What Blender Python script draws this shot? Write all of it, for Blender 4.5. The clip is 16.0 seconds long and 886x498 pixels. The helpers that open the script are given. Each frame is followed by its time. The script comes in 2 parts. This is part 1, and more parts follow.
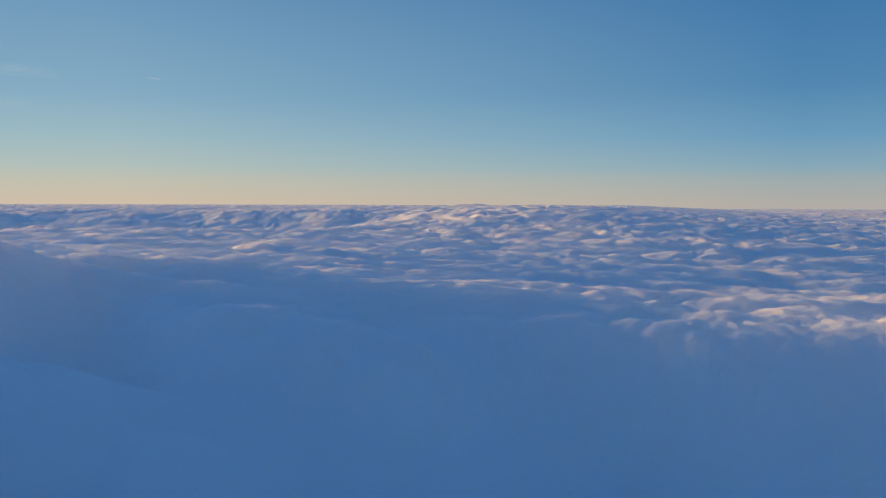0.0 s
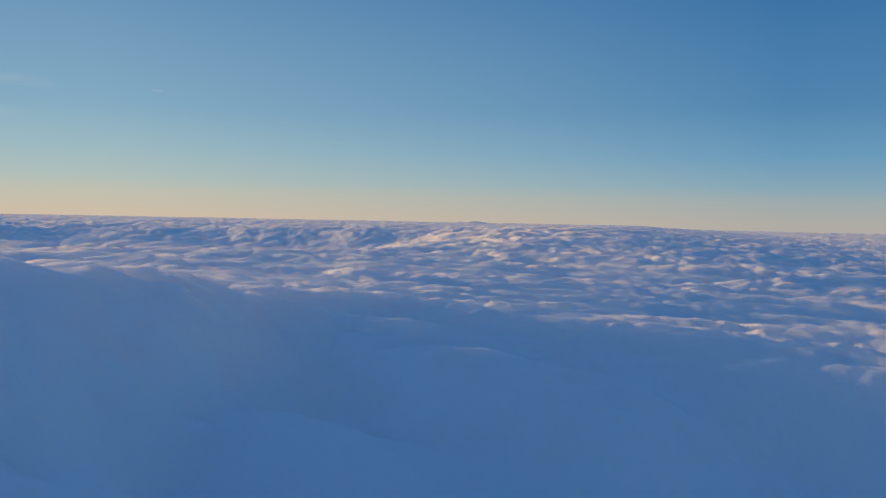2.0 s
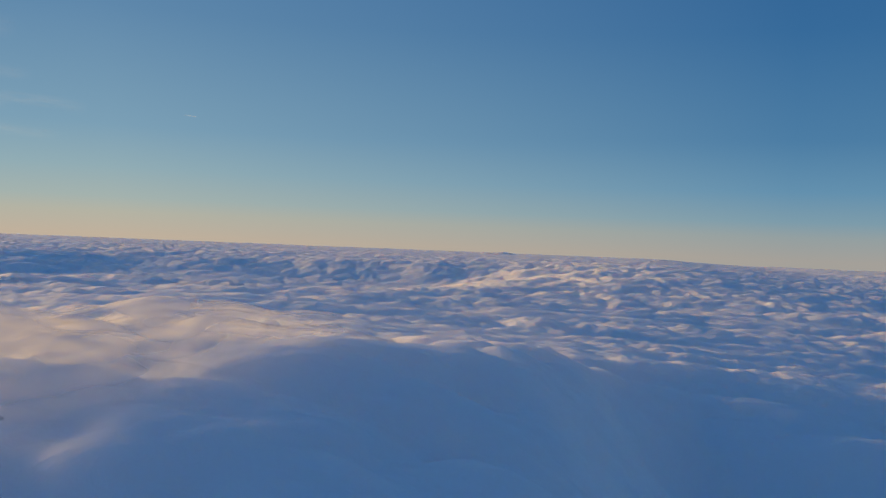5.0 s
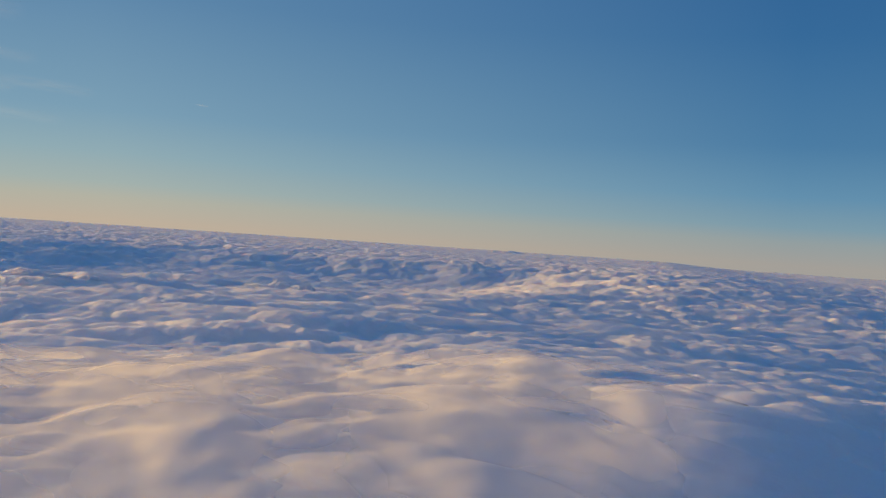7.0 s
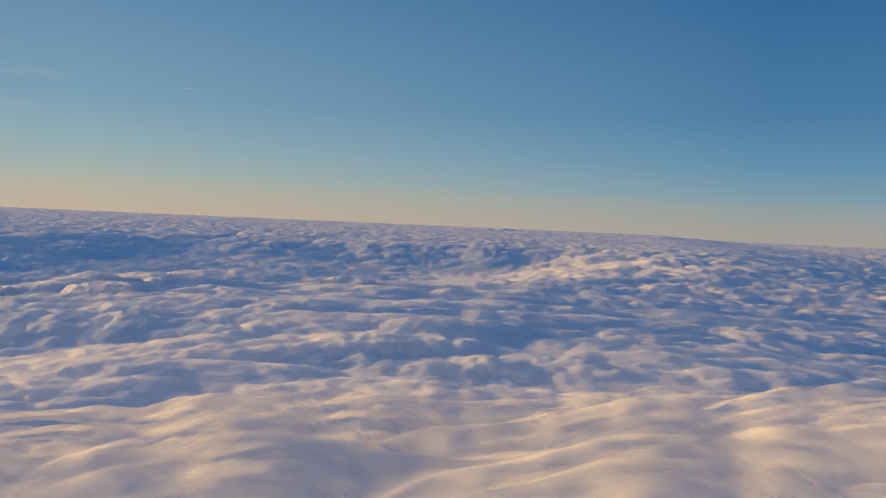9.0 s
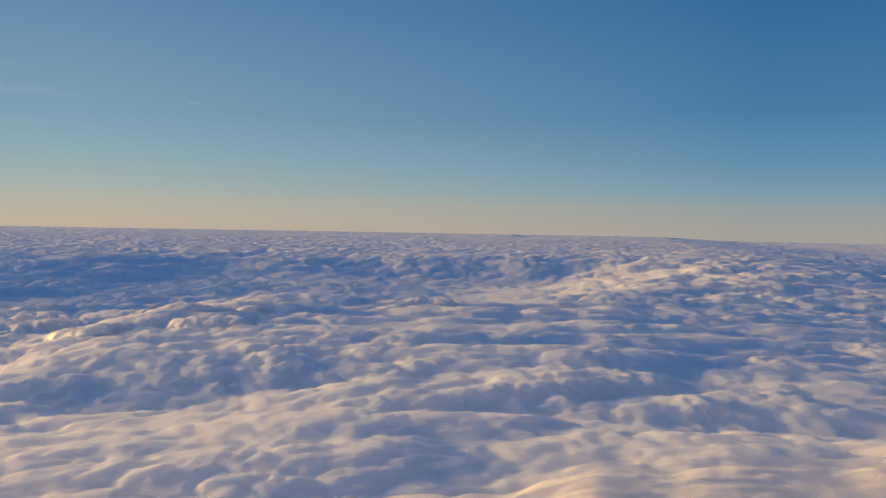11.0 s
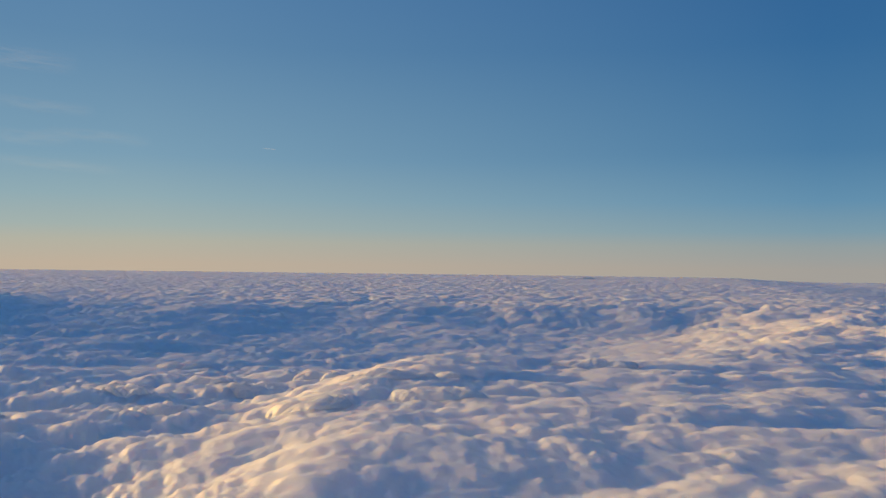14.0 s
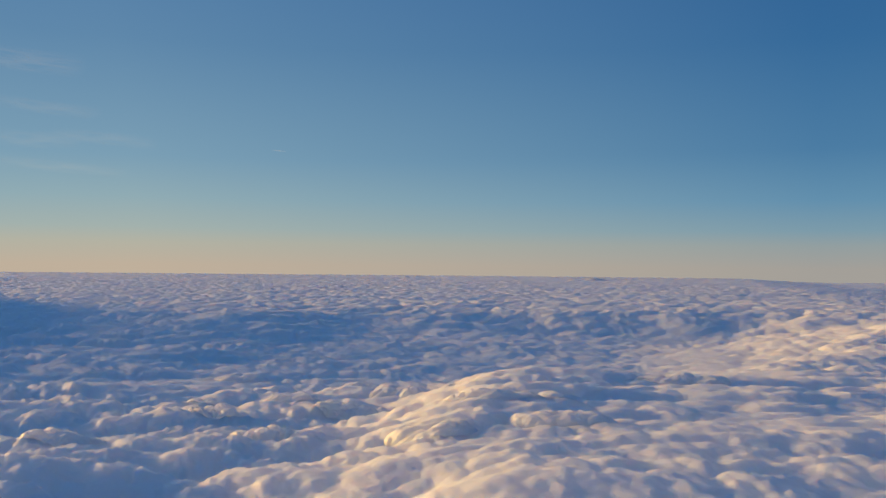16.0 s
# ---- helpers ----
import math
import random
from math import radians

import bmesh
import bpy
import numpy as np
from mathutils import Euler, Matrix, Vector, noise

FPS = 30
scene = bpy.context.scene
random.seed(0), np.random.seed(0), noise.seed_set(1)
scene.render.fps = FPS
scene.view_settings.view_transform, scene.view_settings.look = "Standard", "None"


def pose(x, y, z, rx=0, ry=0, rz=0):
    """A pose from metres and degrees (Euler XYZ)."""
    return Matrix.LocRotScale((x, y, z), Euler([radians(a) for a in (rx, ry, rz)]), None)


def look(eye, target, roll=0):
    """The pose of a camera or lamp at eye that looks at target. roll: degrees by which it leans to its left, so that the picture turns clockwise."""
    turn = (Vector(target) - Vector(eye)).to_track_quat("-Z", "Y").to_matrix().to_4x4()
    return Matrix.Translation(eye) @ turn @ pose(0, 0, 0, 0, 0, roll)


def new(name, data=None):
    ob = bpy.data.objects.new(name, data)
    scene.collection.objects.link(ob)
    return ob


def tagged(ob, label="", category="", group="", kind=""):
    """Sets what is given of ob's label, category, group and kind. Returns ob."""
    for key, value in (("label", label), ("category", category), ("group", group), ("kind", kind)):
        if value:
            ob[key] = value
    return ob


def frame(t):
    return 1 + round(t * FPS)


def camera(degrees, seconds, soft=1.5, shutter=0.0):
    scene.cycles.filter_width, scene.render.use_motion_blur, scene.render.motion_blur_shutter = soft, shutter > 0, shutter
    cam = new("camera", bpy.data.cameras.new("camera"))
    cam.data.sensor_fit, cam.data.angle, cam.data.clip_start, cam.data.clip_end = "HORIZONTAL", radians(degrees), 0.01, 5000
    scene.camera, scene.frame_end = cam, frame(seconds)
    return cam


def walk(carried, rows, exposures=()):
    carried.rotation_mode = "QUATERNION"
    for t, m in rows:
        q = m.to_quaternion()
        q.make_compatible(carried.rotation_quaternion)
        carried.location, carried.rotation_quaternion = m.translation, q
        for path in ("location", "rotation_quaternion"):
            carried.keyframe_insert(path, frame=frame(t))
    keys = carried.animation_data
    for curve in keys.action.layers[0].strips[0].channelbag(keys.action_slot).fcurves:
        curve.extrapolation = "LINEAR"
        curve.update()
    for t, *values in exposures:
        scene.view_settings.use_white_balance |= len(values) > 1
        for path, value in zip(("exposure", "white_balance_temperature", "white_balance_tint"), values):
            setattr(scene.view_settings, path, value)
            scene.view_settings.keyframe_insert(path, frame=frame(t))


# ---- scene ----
cam = camera(52.0, 16.0, soft=1.5)
# seconds, x, y, z in metres, yaw, pitch, roll in degrees
ROWS = [
    (0.0, 0.00, 0.00, 0.00, 12.94, -2.89, -0.12),
    (0.5, -12.49, -0.29, 0.98, 12.63, -2.73, -0.23),
    (1.0, -24.94, -0.55, 1.98, 12.31, -2.54, -0.45),
    (1.5, -37.37, -0.77, 2.99, 12.10, -2.22, -0.73),
    (2.0, -49.77, -0.96, 4.02, 12.10, -1.87, -1.08),
    (2.5, -62.14, -1.11, 5.08, 12.76, -1.09, -1.19),
    (3.0, -74.48, -1.23, 6.15, 13.18, -0.42, -1.14),
    (3.5, -86.79, -1.32, 7.23, 13.25, -0.19, -1.21),
    (4.0, -99.07, -1.37, 8.34, 13.17, -0.05, -1.47),
    (6.5, -160.04, -1.09, 14.15, 12.39, -0.33, -3.53),
    (7.0, -172.15, -0.94, 15.37, 12.44, -0.43, -3.83),
    (7.5, -184.22, -0.74, 16.60, 12.30, -0.55, -3.86),
    (8.0, -196.27, -0.52, 17.86, 11.88, -1.06, -3.46),
    (8.5, -208.29, -0.25, 19.13, 11.42, -1.61, -2.96),
    (9.0, -220.28, 0.04, 20.42, 11.28, -1.82, -2.46),
    (11.5, -279.80, 2.05, 27.15, 11.05, -1.38, -0.85),
    (12.0, -291.61, 2.55, 28.55, 11.24, -1.36, -0.75),
    (12.5, -303.40, 3.09, 29.96, 12.58, -0.44, -0.51),
    (13.0, -315.16, 3.66, 31.40, 13.44, 0.51, -0.67),
    (13.5, -326.89, 4.27, 32.86, 14.08, 0.94, -0.76),
    (14.0, -338.59, 4.92, 34.33, 14.28, 1.07, -0.64),
    (14.5, -350.26, 5.59, 35.82, 14.31, 1.17, -0.49),
    (15.0, -361.90, 6.30, 37.33, 14.34, 1.20, -0.35),
    (15.5, -373.51, 7.05, 38.86, 14.27, 1.17, -0.39),
    (16.0, -385.09, 7.83, 40.41, 14.17, 1.08, -0.47),
]
walk(cam, [(t, pose(x, y, z, 90 + pitch, roll, yaw)) for t, x, y, z, yaw, pitch, roll in ROWS],
     exposures=[(0.0, 0.13), (3.4, 0.06), (4.0, -0.05), (6.5, -0.12), (16.0, -0.12)])

# ---- light ----
SUN_LEFT, SUN_UP = 74.0, 5.6  # degrees to the left of north, degrees above the horizon
a, e = radians(SUN_LEFT), radians(SUN_UP)
TO_SUN = Vector((-math.sin(a) * math.cos(e), math.cos(a) * math.cos(e), math.sin(e)))
world = bpy.data.worlds.new("sky")
scene.world = world
world.use_nodes = True
wn, wl = world.node_tree.nodes, world.node_tree.links


def ramp(nodes, stops, gain=1.0):
    r = nodes.new("ShaderNodeValToRGB")
    r.color_ramp.interpolation = "EASE" if len(stops) < 3 else "LINEAR"
    while len(r.color_ramp.elements) < len(stops):
        r.color_ramp.elements.new(0.5)
    for el, (at, c) in zip(r.color_ramp.elements, stops):
        el.position, el.color = at, (c[0] * gain, c[1] * gain, c[2] * gain, 1)
    return r


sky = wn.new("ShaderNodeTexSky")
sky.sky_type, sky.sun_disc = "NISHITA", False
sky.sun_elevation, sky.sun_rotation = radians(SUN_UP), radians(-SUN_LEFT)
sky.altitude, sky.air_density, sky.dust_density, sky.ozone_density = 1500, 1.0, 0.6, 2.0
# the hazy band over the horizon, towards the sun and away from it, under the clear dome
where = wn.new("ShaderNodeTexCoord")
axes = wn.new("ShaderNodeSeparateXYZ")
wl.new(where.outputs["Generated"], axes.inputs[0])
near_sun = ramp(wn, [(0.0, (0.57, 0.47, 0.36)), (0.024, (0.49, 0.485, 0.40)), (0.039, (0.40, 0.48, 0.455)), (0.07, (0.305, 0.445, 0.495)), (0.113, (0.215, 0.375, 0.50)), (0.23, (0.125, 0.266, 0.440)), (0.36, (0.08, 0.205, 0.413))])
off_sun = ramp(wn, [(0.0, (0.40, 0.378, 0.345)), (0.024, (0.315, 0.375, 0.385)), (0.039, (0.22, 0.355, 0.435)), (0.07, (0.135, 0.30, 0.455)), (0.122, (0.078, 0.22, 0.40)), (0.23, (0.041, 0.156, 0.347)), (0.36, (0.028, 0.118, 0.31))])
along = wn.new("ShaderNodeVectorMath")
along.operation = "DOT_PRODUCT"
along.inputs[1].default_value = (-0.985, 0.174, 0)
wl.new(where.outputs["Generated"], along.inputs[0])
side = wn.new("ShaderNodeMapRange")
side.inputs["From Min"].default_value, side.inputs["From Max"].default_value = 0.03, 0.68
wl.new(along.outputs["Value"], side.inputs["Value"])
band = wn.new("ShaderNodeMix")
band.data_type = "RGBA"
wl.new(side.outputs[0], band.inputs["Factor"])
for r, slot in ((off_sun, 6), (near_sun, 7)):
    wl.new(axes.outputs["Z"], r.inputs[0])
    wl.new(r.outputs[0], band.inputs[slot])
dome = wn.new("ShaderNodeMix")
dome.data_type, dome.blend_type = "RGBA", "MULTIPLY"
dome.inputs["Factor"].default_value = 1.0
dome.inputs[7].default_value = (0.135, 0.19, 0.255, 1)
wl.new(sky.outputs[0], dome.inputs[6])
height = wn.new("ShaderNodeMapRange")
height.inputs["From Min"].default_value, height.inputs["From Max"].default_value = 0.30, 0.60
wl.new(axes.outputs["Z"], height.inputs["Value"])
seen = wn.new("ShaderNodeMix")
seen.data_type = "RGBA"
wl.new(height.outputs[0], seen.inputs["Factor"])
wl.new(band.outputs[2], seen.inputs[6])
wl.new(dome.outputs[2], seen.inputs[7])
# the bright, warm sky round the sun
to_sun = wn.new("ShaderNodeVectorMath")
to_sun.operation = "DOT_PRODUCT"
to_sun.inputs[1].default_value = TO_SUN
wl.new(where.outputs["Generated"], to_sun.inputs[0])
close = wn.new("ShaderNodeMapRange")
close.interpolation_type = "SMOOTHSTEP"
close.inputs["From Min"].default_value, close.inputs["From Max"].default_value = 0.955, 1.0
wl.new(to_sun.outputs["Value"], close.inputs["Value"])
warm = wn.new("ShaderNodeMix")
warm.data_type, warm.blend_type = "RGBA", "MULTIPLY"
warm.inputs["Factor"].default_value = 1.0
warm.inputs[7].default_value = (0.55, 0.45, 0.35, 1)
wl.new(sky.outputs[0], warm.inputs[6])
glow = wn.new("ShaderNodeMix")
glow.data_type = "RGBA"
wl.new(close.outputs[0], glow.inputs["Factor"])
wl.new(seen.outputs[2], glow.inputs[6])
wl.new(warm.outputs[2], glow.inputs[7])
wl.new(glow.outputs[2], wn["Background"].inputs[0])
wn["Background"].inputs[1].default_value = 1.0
sun = new("sun", bpy.data.lights.new("sun", "SUN"))
sun.data.energy, sun.data.angle, sun.data.color = 9.2, radians(10), (1.0, 0.58, 0.13)
sun.matrix_world = look(TO_SUN * 1000, (0, 0, 0))

# ---- materials ----


def cloud_material(near, soaked):
    """Bright droplets: light that soaks far into the cloud and light that is turned back near its surface."""
    m = bpy.data.materials.new("cloud")
    m.use_nodes = True
    n, l = m.node_tree.nodes, m.node_tree.links
    both = n.new("ShaderNodeMixShader")
    both.inputs[0].default_value = near
    for slot, b, scale in ((1, n["Principled BSDF"], soaked), (2, n.new("ShaderNodeBsdfPrincipled"), 3.0)):
        b.inputs["Base Color"].default_value = (0.98, 0.98, 0.98, 1)
        b.inputs["Roughness"].default_value = 0.6
        b.inputs["Specular IOR Level"].default_value = 1.0
        b.inputs["Subsurface Weight"].default_value = 1.0
        b.inputs["Subsurface Radius"].default_value = (1.0, 0.9, 0.8)
        b.inputs["Subsurface Scale"].default_value = scale
        b.inputs["Subsurface Anisotropy"].default_value = 0.7
        l.new(b.outputs[0], both.inputs[slot])
    # droplets throw most of the light forwards, away from the sun
    gloss, ahead = n.new("ShaderNodeBsdfGlossy"), n.new("ShaderNodeMixShader")
    gloss.inputs["Roughness"].default_value, ahead.inputs[0].default_value = 0.7, 0.14
    l.new(both.outputs[0], ahead.inputs[1])
    l.new(gloss.outputs[0], ahead.inputs[2])
    l.new(ahead.outputs[0], n["Material Output"].inputs[0])
    # the ragged, woolly grain of the droplets' edge
    place, wool, bump = n.new("ShaderNodeTexCoord"), n.new("ShaderNodeTexNoise"), n.new("ShaderNodeBump")
    wool.inputs["Scale"].default_value, wool.inputs["Detail"].default_value, wool.inputs["Roughness"].default_value = 0.22, 6.0, 0.6
    wool.inputs["Distortion"].default_value = 0.6
    bump.inputs["Strength"].default_value, bump.inputs["Distance"].default_value = 0.3, 1.4
    l.new(place.outputs["Object"], wool.inputs["Vector"])
    l.new(wool.outputs[0], bump.inputs["Height"])
    for b in [x for x in n if x.bl_idname == "ShaderNodeBsdfPrincipled"]:
        l.new(bump.outputs[0], b.inputs["Normal"])
    l.new(bump.outputs[0], gloss.inputs["Normal"])
    return m


def mist_material(dense):
    """Droplets thin enough to see through, torn into shreds."""
    m = bpy.data.materials.new("mist")
    m.use_nodes = True
    n, l = m.node_tree.nodes, m.node_tree.links
    n.remove(n["Principled BSDF"])
    place, shred, cut = n.new("ShaderNodeTexCoord"), n.new("ShaderNodeTexNoise"), n.new("ShaderNodeMapRange")
    shred.inputs["Scale"].default_value, shred.inputs["Detail"].default_value, shred.inputs["Roughness"].default_value = 0.09, 1.5, 0.4
    cut.interpolation_type = "SMOOTHSTEP"
    cut.inputs["From Min"].default_value, cut.inputs["From Max"].default_value, cut.inputs["To Max"].default_value = 0.22, 0.7, dense
    l.new(place.outputs["Object"], shred.inputs["Vector"])
    l.new(shred.outputs[0], cut.inputs["Value"])
    # thinning to nothing at the rims
    share, much = n.new("ShaderNodeAttribute"), n.new("ShaderNodeMath")
    share.attribute_name, much.operation = "droplets", "MULTIPLY"
    l.new(share.outputs["Fac"], much.inputs[0])
    l.new(cut.outputs[0], much.inputs[1])
    back, on, lit, clear, both = (n.new("ShaderNode" + k) for k in ("BsdfDiffuse", "BsdfTranslucent", "MixShader", "BsdfTransparent", "MixShader"))
    fluff = n.new("ShaderNodeBump")
    fluff.inputs["Strength"].default_value, fluff.inputs["Distance"].default_value = 0.6, 7.0
    l.new(shred.outputs[0], fluff.inputs["Height"])
    for b in (back, on):
        b.inputs[0].default_value = (0.92, 0.92, 0.92, 1)
        l.new(fluff.outputs[0], b.inputs["Normal"])
    lit.inputs[0].default_value = 0.45
    for src, to in ((back.outputs[0], lit.inputs[1]), (on.outputs[0], lit.inputs[2]), (much.outputs[0], both.inputs[0]),
                    (clear.outputs[0], both.inputs[1]), (lit.outputs[0], both.inputs[2]), (both.outputs[0], n["Material Output"].inputs[0])):
        l.new(src, to)
    return m


CLOUD = cloud_material(0.38, 50.0)

# ---- the cloud deck ----
S = 25.0  # metres in one unit of the plan below
PERM = np.random.RandomState(7).permutation(512)
GRAD = np.stack([np.cos(np.arange(512) * 2.39996), np.sin(np.arange(512) * 2.39996)], 1)
JIT = np.random.RandomState(11).rand(512, 3)


def perlin(x, y, seed=0):
    """Gradient noise, about -0.7 to 0.7."""
    xi, yi = np.floor(x).astype(np.int64), np.floor(y).astype(np.int64)
    xf, yf = x - xi, y - yi
    u, v = xf * xf * xf * (xf * (xf * 6 - 15) + 10), yf * yf * yf * (yf * (yf * 6 - 15) + 10)

    def corner(i, j):
        g = GRAD[PERM[(PERM[(xi + i + seed * 37) & 511] + yi + j) & 511]]
        return g[..., 0] * (xf - i) + g[..., 1] * (yf - j)

    a = corner(0, 0) * (1 - u) + corner(1, 0) * u
    b = corner(0, 1) * (1 - u) + corner(1, 1) * u
    return a * (1 - v) + b * v


def billow(x, y, seed=0, hard=16.0, flat=False):
    """Round heads of uneven height with soft creases between them, about 0 to 1."""
    xi, yi = np.floor(x).astype(np.int64), np.floor(y).astype(np.int64)
    total = np.zeros_like(x)
    for i in range(-2, 3):
        for j in range(-2, 3):
            if abs(i * j) == 4:
                continue
            k = JIT[PERM[(PERM[(xi + i + seed * 53) & 511] + yi + j) & 511]]
            d2 = (xi + i + k[..., 0] - x) ** 2 + (yi + j + k[..., 1] - y) ** 2
            total += np.exp(hard * (0.45 * k[..., 2] - d2))
    v = np.log(total + 1e-3) / hard + 0.55
    return v if flat else np.sqrt(0.5 * (v + np.sqrt(v * v + 0.02)))


def smooth(lo, hi, v):
    t = np.clip((v - lo) / (hi - lo), 0, 1)
    return t * t * (3 - 2 * t)


def zones(x, y):
    """How much of the sunk smooth trough, the broken low ground west of it and the soft near bank there is."""
    wx = x + 1.5 * perlin(x * 0.35, y * 0.35, 21)
    wy = y + 1.0 * perlin(x * 0.25 + 5, y * 0.25, 22)
    trough = smooth(20, 25, wy + 0.3 * np.clip(-18 - x, 0, 12)) * (1 - smooth(37, 43, wy)) * (1 - smooth(-17, -7, wx - 0.25 * (y - 30))) * smooth(-35, -27, wx)
    low = (1 - smooth(-20.5, -17.5, wx + 0.15 * (y - 14))) * smooth(5.5, 8, wy) * (1 - smooth(24, 38, wy))
    bank = 1 - smooth(3.2, 6.4, y + 0.4 * perlin(x * 0.4, y * 0.4, 23) - 2.5 * smooth(-9, -5, x) + 1.6 * smooth(-9.5, -12.5, x))
    return trough, low, bank


def base(x, y):
    """The broad lie of the deck, in units."""
    z = np.interp(y, (-60, 1, 3, 5, 8, 12, 15, 18, 21, 25, 31, 35, 42, 50, 70, 200), (-0.5, -0.2, -0.13, -0.18, -0.35, -0.43, -0.53, -0.58, -0.62, -0.66, -0.62, -0.48, -0.36, -0.25, -0.28, -0.45))
    trough, low, bank = zones(x, y)
    z = z - np.interp(x - 0.5 * (y - 30), (-34, -25, -18, -12, -8), (0.55, 0.75, 0.9, 0.8, 0.4)) * trough - 0.42 * low * (1 - trough)
    # the near bank: its crest, the lee slope east of it and the sunny slope west of it
    z = z - 1.25 * smooth(-1.5, 4.5, x + 5.1 + 0.1 * (5 - y)) * (1 - smooth(5.5, 9.5, y)) * smooth(-12, 1, y)
    z = z - 0.12 * np.clip(x + 2.0, 0, 6) * (1 - smooth(4.5, 8.0, y)) * smooth(-12, 1, y) - 0.012 * np.clip(x + 14, 0, 14) * smooth(6, 9, y) * (1 - smooth(20, 30, y))
    z = z - 0.24 * smooth(-8, 0.5, x) * smooth(4.5, 8.5, y) * (1 - smooth(14, 26, y))
    z = z + (0.05 - 0.055 * np.clip(-7.9 - x, 0, 8) - 0.05 * np.clip(x + 7.2, 0, 3) * (1 - smooth(4, 7, y))) * (1 - smooth(5, 11, y)) * smooth(-10, 1, y) * smooth(0, -4, x)
    z = z - 0.16 * smooth(-14, -3, x) * smooth(4, 8, y) * (1 - smooth(24, 34, y))
    z = z + 0.16 * np.exp(-((x + 6.2) / 2.4) ** 2 - ((y - 7.0) / 2.4) ** 2)
    # the broad hill beyond the trough, with its lee side to the east
    z = z + 0.2 * np.exp(-((x + 6) / 7.5) ** 2 - ((y - 42) / 12) ** 2) - 0.65 * smooth(-6, 14, x) * smooth(8, 16, y)
    # rise added west of the camera's sight to shade the low ground and trough
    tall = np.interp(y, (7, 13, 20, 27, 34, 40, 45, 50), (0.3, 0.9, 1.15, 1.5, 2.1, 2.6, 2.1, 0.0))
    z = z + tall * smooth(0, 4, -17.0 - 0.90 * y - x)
    return z


# width, depth and height of the heads, from the long rolls down to the smallest lobes
LOBES = ((6.0, 1.8, 0.34), (2.4, 1.1, 0.24), (0.95, 0.70, 0.19), (0.44, 0.38, 0.13), (0.20, 0.18, 0.08), (0.10, 0.09, 0.04), (0.05, 0.045, 0.014))


def relief(x, y, step):
    """The heads of the deck, rounded, with creases between them."""
    trough, low, bank = zones(x, y)
    far = smooth(22, 50, y)
    calm = 1 - 0.35 * smooth(-21, -14, x + 0.1 * (y - 14)) * smooth(26, 18, y)
    c, r = math.cos(radians(10)), math.sin(radians(10))
    x, y = c * x + r * y, c * y - r * x
    wx = x + 0.7 * perlin(x * 0.35, y * 0.35, 3) + 0.14 * perlin(x * 1.1, y * 1.1, 13) + 0.07 * perlin(x * 2.9, y * 2.9, 15)
    wy = y + 0.5 * perlin(x * 0.25 + 9, y * 0.35, 4) + 0.10 * perlin(x * 1.1, y * 1.1, 14) + 0.06 * perlin(x * 2.9, y * 2.9, 16)
    patchy = 1 + 0.8 * perlin(wx * 0.28, wy * 0.4, 33)
    z = 0.09 * perlin(wx * 0.17, wy * 0.3, 1) * (1 - trough) * (1 - 0.5 * bank)
    for k, (wide, deep, high) in enumerate(LOBES):
        fade = smooth(0.8, 2.0, deep / step)
        if k < 2:
            much = (calm if k else 1) * (1 + (0.3 + 0.6 * k) * low - 0.7 * bank) * (1 - 0.5 * trough) * (1 - 0.8 * far)
        else:
            much = calm * (1 + 0.5 * low - (0.35, 0.15, 0.35, 0.8, 0.95)[k - 2] * bank) * (1 - 0.3 * trough) * (1 + 0.15 * far) * patchy
        z = z + high * fade * much * (billow(wx / wide, wy / deep, 6 + k, 16.0, k > 4) - (0.65 if k > 4 else 0.86))
    z = z + bank * (0.28 * (billow(wx / 1.4, wy / 1.3, 91, 8.0) - 0.86) + 0.22 * patchy * (billow(wx / 0.6, wy / 0.6, 92, 8.0) - 0.86))
    return z + bank * smooth(-5, -2, x) * (2.4 * (billow(wx / 2.1, wy / 1.8, 81, 5.0, True) - 0.82) + 0.5 * (billow(wx / 1.1, wy / 0.8, 82, 7.0, True) - 0.67))


def sheet(name, x, y, step, material=None, over=0.0):
    rows, cols = x.shape
    z = base(x, y) + relief(x, y, step) + over
    co = np.stack([x * S, y * S, z * S], -1).reshape(-1, 3)
    i = (np.arange(rows - 1)[:, None] * cols + np.arange(cols - 1)[None]).reshape(-1)
    quads = np.stack([i, i + 1, i + cols + 1, i + cols], 1)
    me = bpy.data.meshes.new(name)
    me.vertices.add(len(co))
    me.vertices.foreach_set("co", co.ravel())
    me.loops.add(quads.size)
    me.loops.foreach_set("vertex_index", quads.ravel().astype(np.int32))
    me.polygons.add(len(quads))
    me.polygons.foreach_set("loop_start", np.arange(0, quads.size, 4, dtype=np.int32))
    me.polygons.foreach_set("use_smooth", np.ones(len(quads), dtype=bool))
    me.update(calc_edges=True)
    me.materials.append(material or CLOUD)
    return new(name, me)


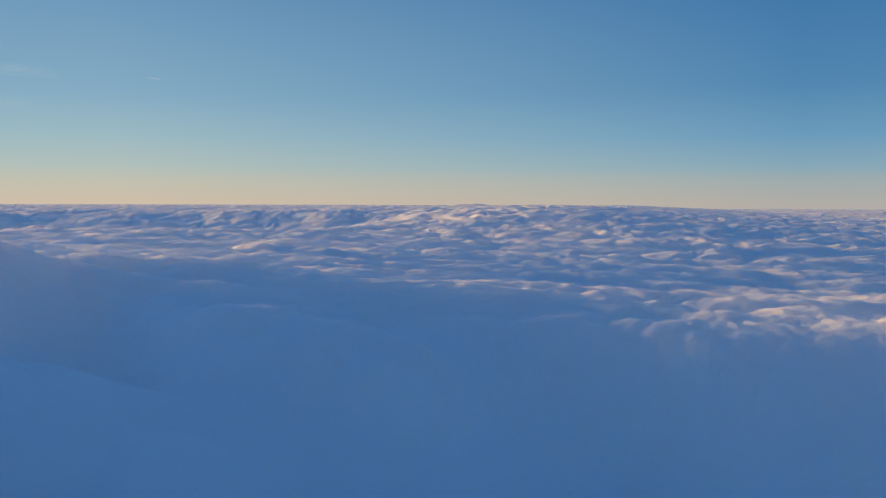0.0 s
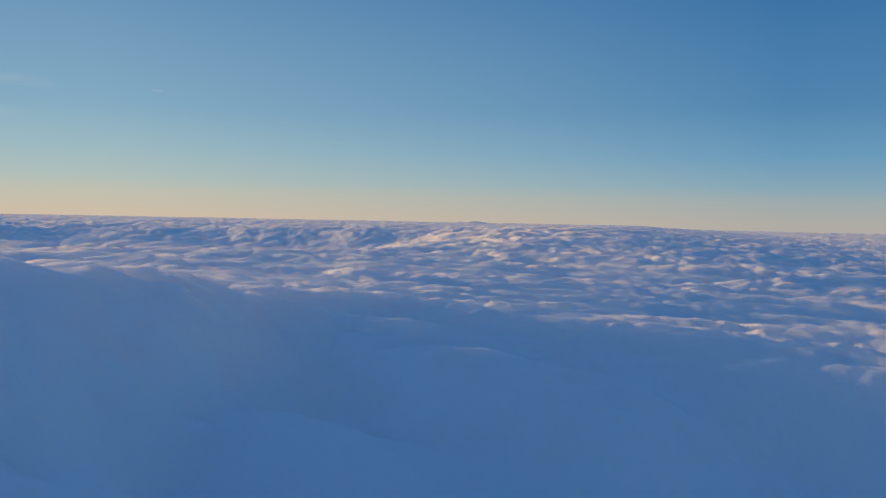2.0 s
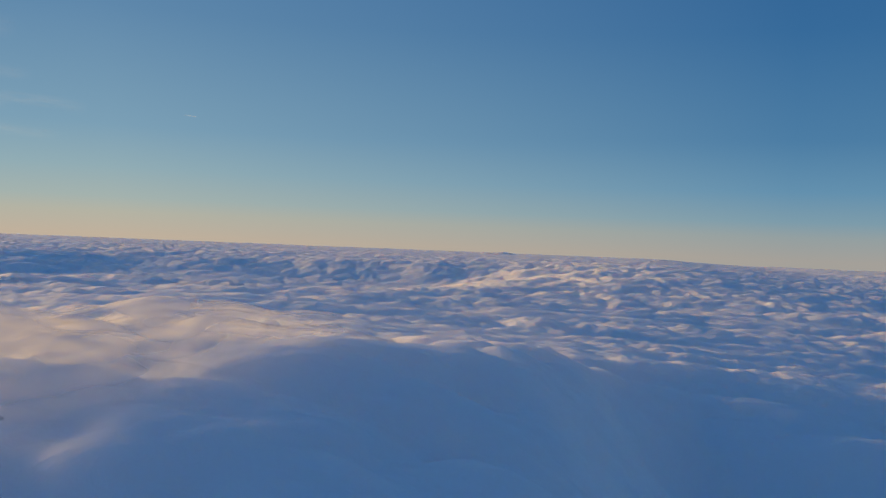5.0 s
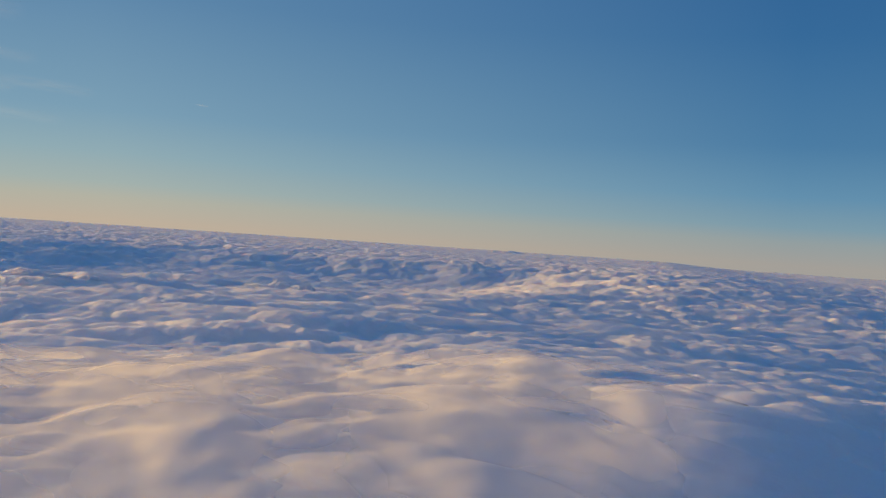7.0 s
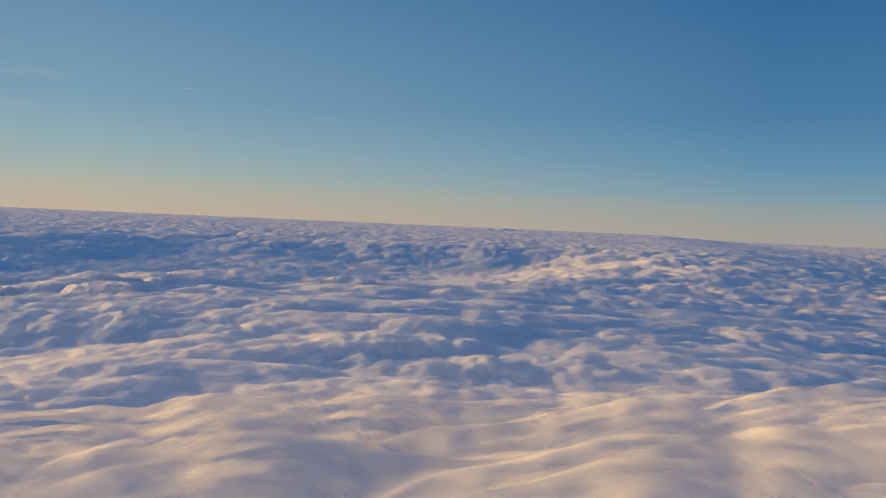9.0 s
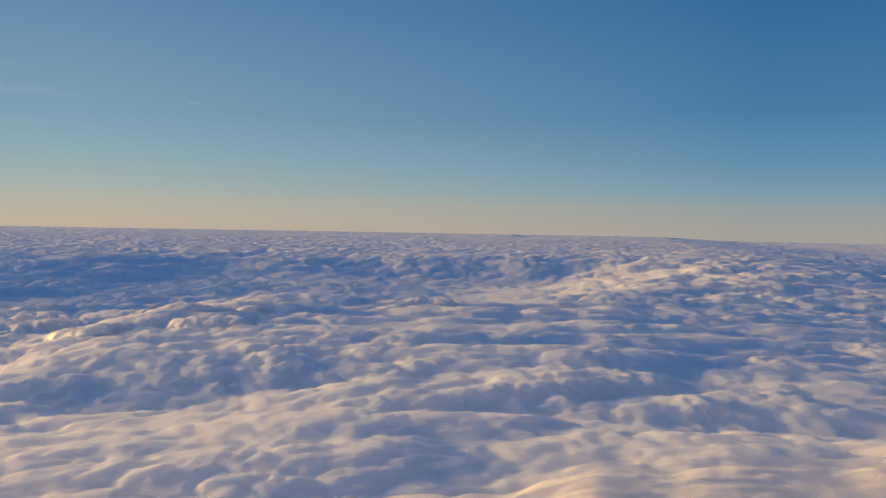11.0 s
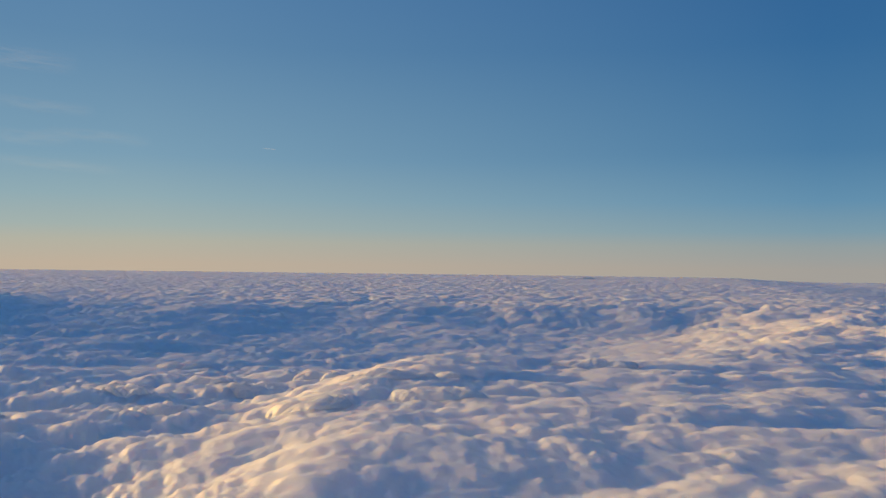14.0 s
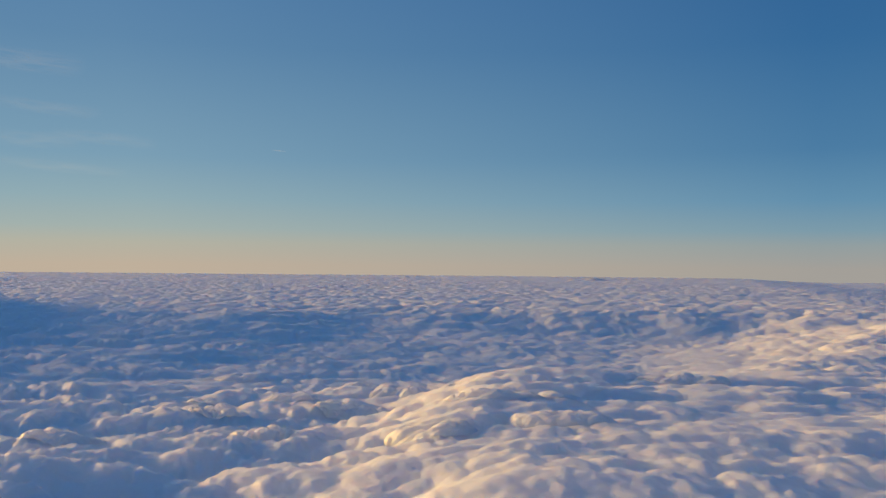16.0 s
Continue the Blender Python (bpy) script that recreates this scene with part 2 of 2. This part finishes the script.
def grid(rows, cols, side=60, behind=50):
    """Rows that widen with distance, fine ahead of the flight line, coarse on both sides and behind it."""
    y = np.concatenate([0.7 - 45 * np.linspace(1, 0, behind, endpoint=False) ** 2, (0.7 ** 0.3 + (196 ** 0.3 - 0.7 ** 0.3) * np.linspace(0, 1, rows)) ** (1 / 0.3)])[:, None]
    wide = np.maximum(y, 0.7)
    lo, hi = -17.5 - 0.93 * wide, 1.5 + 0.42 * wide
    u = np.linspace(0, 1, cols)[None]
    far = np.linspace(0, 1, side, endpoint=False)[None]
    west = lo - (25 + 1.2 * wide) * (1 - far) ** 2
    east = (hi + (20 + 1.2 * wide) * (1 - far) ** 2)[:, ::-1]
    x = np.concatenate([west, lo + (hi - lo) * u, east], 1)
    fine = np.concatenate([1 - far, 0 * u, far + 1 / side], 1)
    step = 0.005 * wide ** 0.7 + 0.6 * (hi - lo) / cols + 0.6 * fine + 0.6 * (y < 0.7)
    return x, y + 0 * x, step


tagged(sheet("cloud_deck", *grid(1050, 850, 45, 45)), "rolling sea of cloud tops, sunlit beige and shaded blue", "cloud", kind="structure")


# the thin outer mist of the near bank, in two layers whose rims end inside it
for over, dense in ((0.12, 0.62), (0.21, 0.5)):
    y = (0.9 + 8.6 * np.linspace(0, 1, 330) ** 1.5)[:, None]
    x = -13.5 - 0.95 * y + (9.3 + 0.95 * y) * np.linspace(0, 1, 380)[None]
    y = y + 0 * x
    inner = smooth(9.0, 5.0, y + 1.6 * smooth(-9.5, -12.5, x)) * smooth(0.9, 1.3, y) * smooth(0, 2.5, x + 13.5 + 0.95 * y) * smooth(0, 3.2, -4.3 - x)
    deep = smooth(0.7, 1.0, inner)
    mist = sheet("cloud_mist", x, y, 0 * x + 0.11, mist_material(dense), over * inner - 0.25 * (1 - inner))
    mist.data.attributes.new("droplets", "FLOAT", "POINT").data.foreach_set("value", deep.ravel())
    tagged(mist, "thin torn mist over the nearest cloud bank", "cloud", kind="structure")


# ---- single clouds on and over the deck ----


def head(x0, y0, r, high, n=150):
    """One cloud head: a lobed dome whose skirt runs into the deck, with the deck's own grain on it."""
    v, u = np.meshgrid(np.linspace(-1.7, 1.7, n), np.linspace(-1.7, 1.7, n), indexing="ij")
    x, y = x0 + u * r * 1.3, y0 + v * r * 0.6
    d = np.sqrt(u * u + v * v) + 0.35 * perlin(x / r * 1.3, y / r * 1.3, 31)
    dome = np.clip(1 - d * d, 0, 1) ** 1.4 * high * (0.55 + 0.75 * billow(x / r * 2.1, y / r * 2.6, 41, 14.0))
    skirt = 0.16 * smooth(0.75, 1.15, d) * max(1.0, r)
    ob = sheet("cloud_head", x, y, 0 * x + 0.005 * y0 ** 0.7 + 0.0007 * (19 + 1.35 * y0))
    z = np.empty(len(ob.data.vertices) * 3)
    ob.data.vertices.foreach_get("co", z)
    z[2::3] += S * (dome - skirt).ravel()
    ob.data.vertices.foreach_set("co", z)
    ob.data.update()
    return ob


HEADS = [(-21.35, 12.9, 0.55), (-22.95, 17.1, 0.7), (-24.4, 16.7, 0.6), (-21.0, 16.0, 0.7), (-18.6, 12.4, 0.6), (-24.1, 11.9, 0.6),
         (-20.8, 19.0, 0.8), (-18.4, 15.3, 0.8), (-16.9, 13.2, 0.7), (-22.6, 21.0, 0.9), (-26.4, 22.5, 0.9), (-19.9, 21.5, 0.8), (-15.1, 20.0, 0.8), (-23.0, 14.6, 0.5), (-17.4, 15.8, 0.7)]
for x, y, r in HEADS:
    tagged(head(x, y, r, 0.06 + 0.10 * r), "sunlit lobed cloud head rising out of the shaded deck", "cloud", "cloud heads over the low ground", "thing")
for x, y, r, high in ((-28.0, 141.5, 3.0, 0.26), (-4.0, 150.0, 4.5, 0.14)):
    tagged(head(x, y, r, high), "low blue-grey cloud top standing over the far horizon", "cloud", "far cloud tops", "thing")


def wisp_material():
    """Ice cloud thin enough for the sky to show through, feathered towards its rims."""
    m = bpy.data.materials.new("ice_cloud")
    m.use_nodes = True
    n, l = m.node_tree.nodes, m.node_tree.links
    n.remove(n["Principled BSDF"])
    place = n.new("ShaderNodeTexCoord")
    stretch = n.new("ShaderNodeMapping")
    stretch.inputs["Scale"].default_value = (2.5, 7.0, 1.0)
    grain = n.new("ShaderNodeTexNoise")
    grain.inputs["Scale"].default_value, grain.inputs["Detail"].default_value = 1.6, 6.0
    l.new(place.outputs["UV"], stretch.inputs["Vector"])
    l.new(stretch.outputs[0], grain.inputs["Vector"])
    parts = n.new("ShaderNodeSeparateXYZ")
    l.new(place.outputs["UV"], parts.inputs[0])
    made = grain.outputs[0]
    cut = n.new("ShaderNodeMapRange")
    cut.inputs["From Min"].default_value, cut.inputs["From Max"].default_value, cut.inputs["To Max"].default_value = 0.36, 0.85, 0.047
    l.new(made, cut.inputs["Value"])
    made = cut.outputs[0]
    for axis in ("X", "Y"):  # 4 t (1 - t): nothing at the rims, all in the middle
        rest, lens, times = (n.new("ShaderNodeMath") for _ in range(3))
        rest.operation, lens.operation, times.operation = "SUBTRACT", "MULTIPLY", "MULTIPLY"
        rest.inputs[0].default_value = 4.0
        four = n.new("ShaderNodeMath")
        four.operation, four.inputs[1].default_value = "MULTIPLY", 4.0
        l.new(parts.outputs[axis], four.inputs[0])
        l.new(four.outputs[0], rest.inputs[1])
        l.new(parts.outputs[axis], lens.inputs[0])
        l.new(rest.outputs[0], lens.inputs[1])
        l.new(made, times.inputs[0])
        l.new(lens.outputs[0], times.inputs[1])
        made = times.outputs[0]
    ice, clear, both = n.new("ShaderNodeBsdfTranslucent"), n.new("ShaderNodeBsdfTransparent"), n.new("ShaderNodeMixShader")
    ice.inputs[0].default_value = (0.9, 0.9, 0.9, 1)
    l.new(made, both.inputs[0])
    l.new(clear.outputs[0], both.inputs[1])
    l.new(ice.outputs[0], both.inputs[2])
    l.new(both.outputs[0], n["Material Output"].inputs[0])
    return m


WISP = wisp_material()


def ribbon(name, left, up, across, tall, slant, far=4700.0):
    """A strip of high ice cloud: its bearing to the left of north and its height, its width and depth, all in degrees."""
    bm = bmesh.new()
    uv = bm.loops.layers.uv.new("UVMap")
    n, m = 24, 6
    rows = []
    for j in range(m + 1):
        row = []
        for i in range(n + 1):
            u, v = i / n, j / m
            b = radians(left - across * (u - 0.5))
            h = radians(up + tall * (v - 0.5) + slant * (u - 0.5) + 0.07 * math.sin(4 * u + left))
            row.append(bm.verts.new((-math.sin(b) * math.cos(h) * far - 200, math.cos(b) * math.cos(h) * far, math.sin(h) * far + 20)))
        rows.append(row)
    for j in range(m):
        for i in range(n):
            f = bm.faces.new((rows[j][i], rows[j][i + 1], rows[j + 1][i + 1], rows[j + 1][i]))
            f.smooth = True
            for loop, (a, b) in zip(f.loops, ((i, j), (i + 1, j), (i + 1, j + 1), (i, j + 1))):
                loop[uv].uv = (a / n, b / m)
    me = bpy.data.meshes.new(name)
    bm.to_mesh(me)
    bm.free()
    me.materials.append(WISP)
    return new(name, me)


for left, up, across, tall, slant in ((39.6, 9.0, 6.0, 0.8, -0.2), (40.2, 7.2, 5.0, 1.0, 0.1), (38.8, 5.7, 7.5, 0.7, -0.2), (41.0, 11.5, 7.0, 1.4, -0.4), (36.5, 7.4, 6.0, 0.8, -0.4)):
    tagged(ribbon("cirrus_wisp", left, up, across, tall, slant), "faint streak of white ice cloud high in the sky", "cirrus cloud", "cirrus streaks", "thing")


def contrail():
    """A short vapour trail, a thin round streak that tapers at both ends, far off."""
    bm = bmesh.new()
    rings = []
    for i in range(17):
        t = i / 16
        r = 0.1 + 1.0 * math.sin(math.pi * t) ** 0.5
        rings.append([bm.verts.new((46 * (t - 0.5), 1.2 * t * t + r * math.cos(q), r * math.sin(q))) for q in (k * math.pi / 4 for k in range(8))])
    for p, q in zip(rings, rings[1:]):
        for k in range(8):
            bm.faces.new((p[k], p[(k + 1) % 8], q[(k + 1) % 8], q[k])).smooth = True
    bm.faces.new(rings[0]), bm.faces.new(rings[-1][::-1])
    me = bpy.data.meshes.new("contrail")
    bm.to_mesh(me)
    bm.free()
    me.materials.append(VAPOUR)
    ob = new("contrail", me)
    ob.matrix_world = pose(-1700, 2895, 433, 0, 4, 27)
    return ob


VAPOUR = bpy.data.materials.new("vapour")
VAPOUR.use_nodes = True
vn, vl = VAPOUR.node_tree.nodes, VAPOUR.node_tree.links
vn.remove(vn["Principled BSDF"])
vapour, gap, thin = vn.new("ShaderNodeBsdfTranslucent"), vn.new("ShaderNodeBsdfTransparent"), vn.new("ShaderNodeMixShader")
vapour.inputs[0].default_value = (0.95, 0.95, 0.95, 1)
thin.inputs[0].default_value = 0.055
vl.new(gap.outputs[0], thin.inputs[1])
vl.new(vapour.outputs[0], thin.inputs[2])
vl.new(thin.outputs[0], vn["Material Output"].inputs[0])
tagged(contrail(), "short bright vapour trail of a far airliner", "contrail", kind="thing")
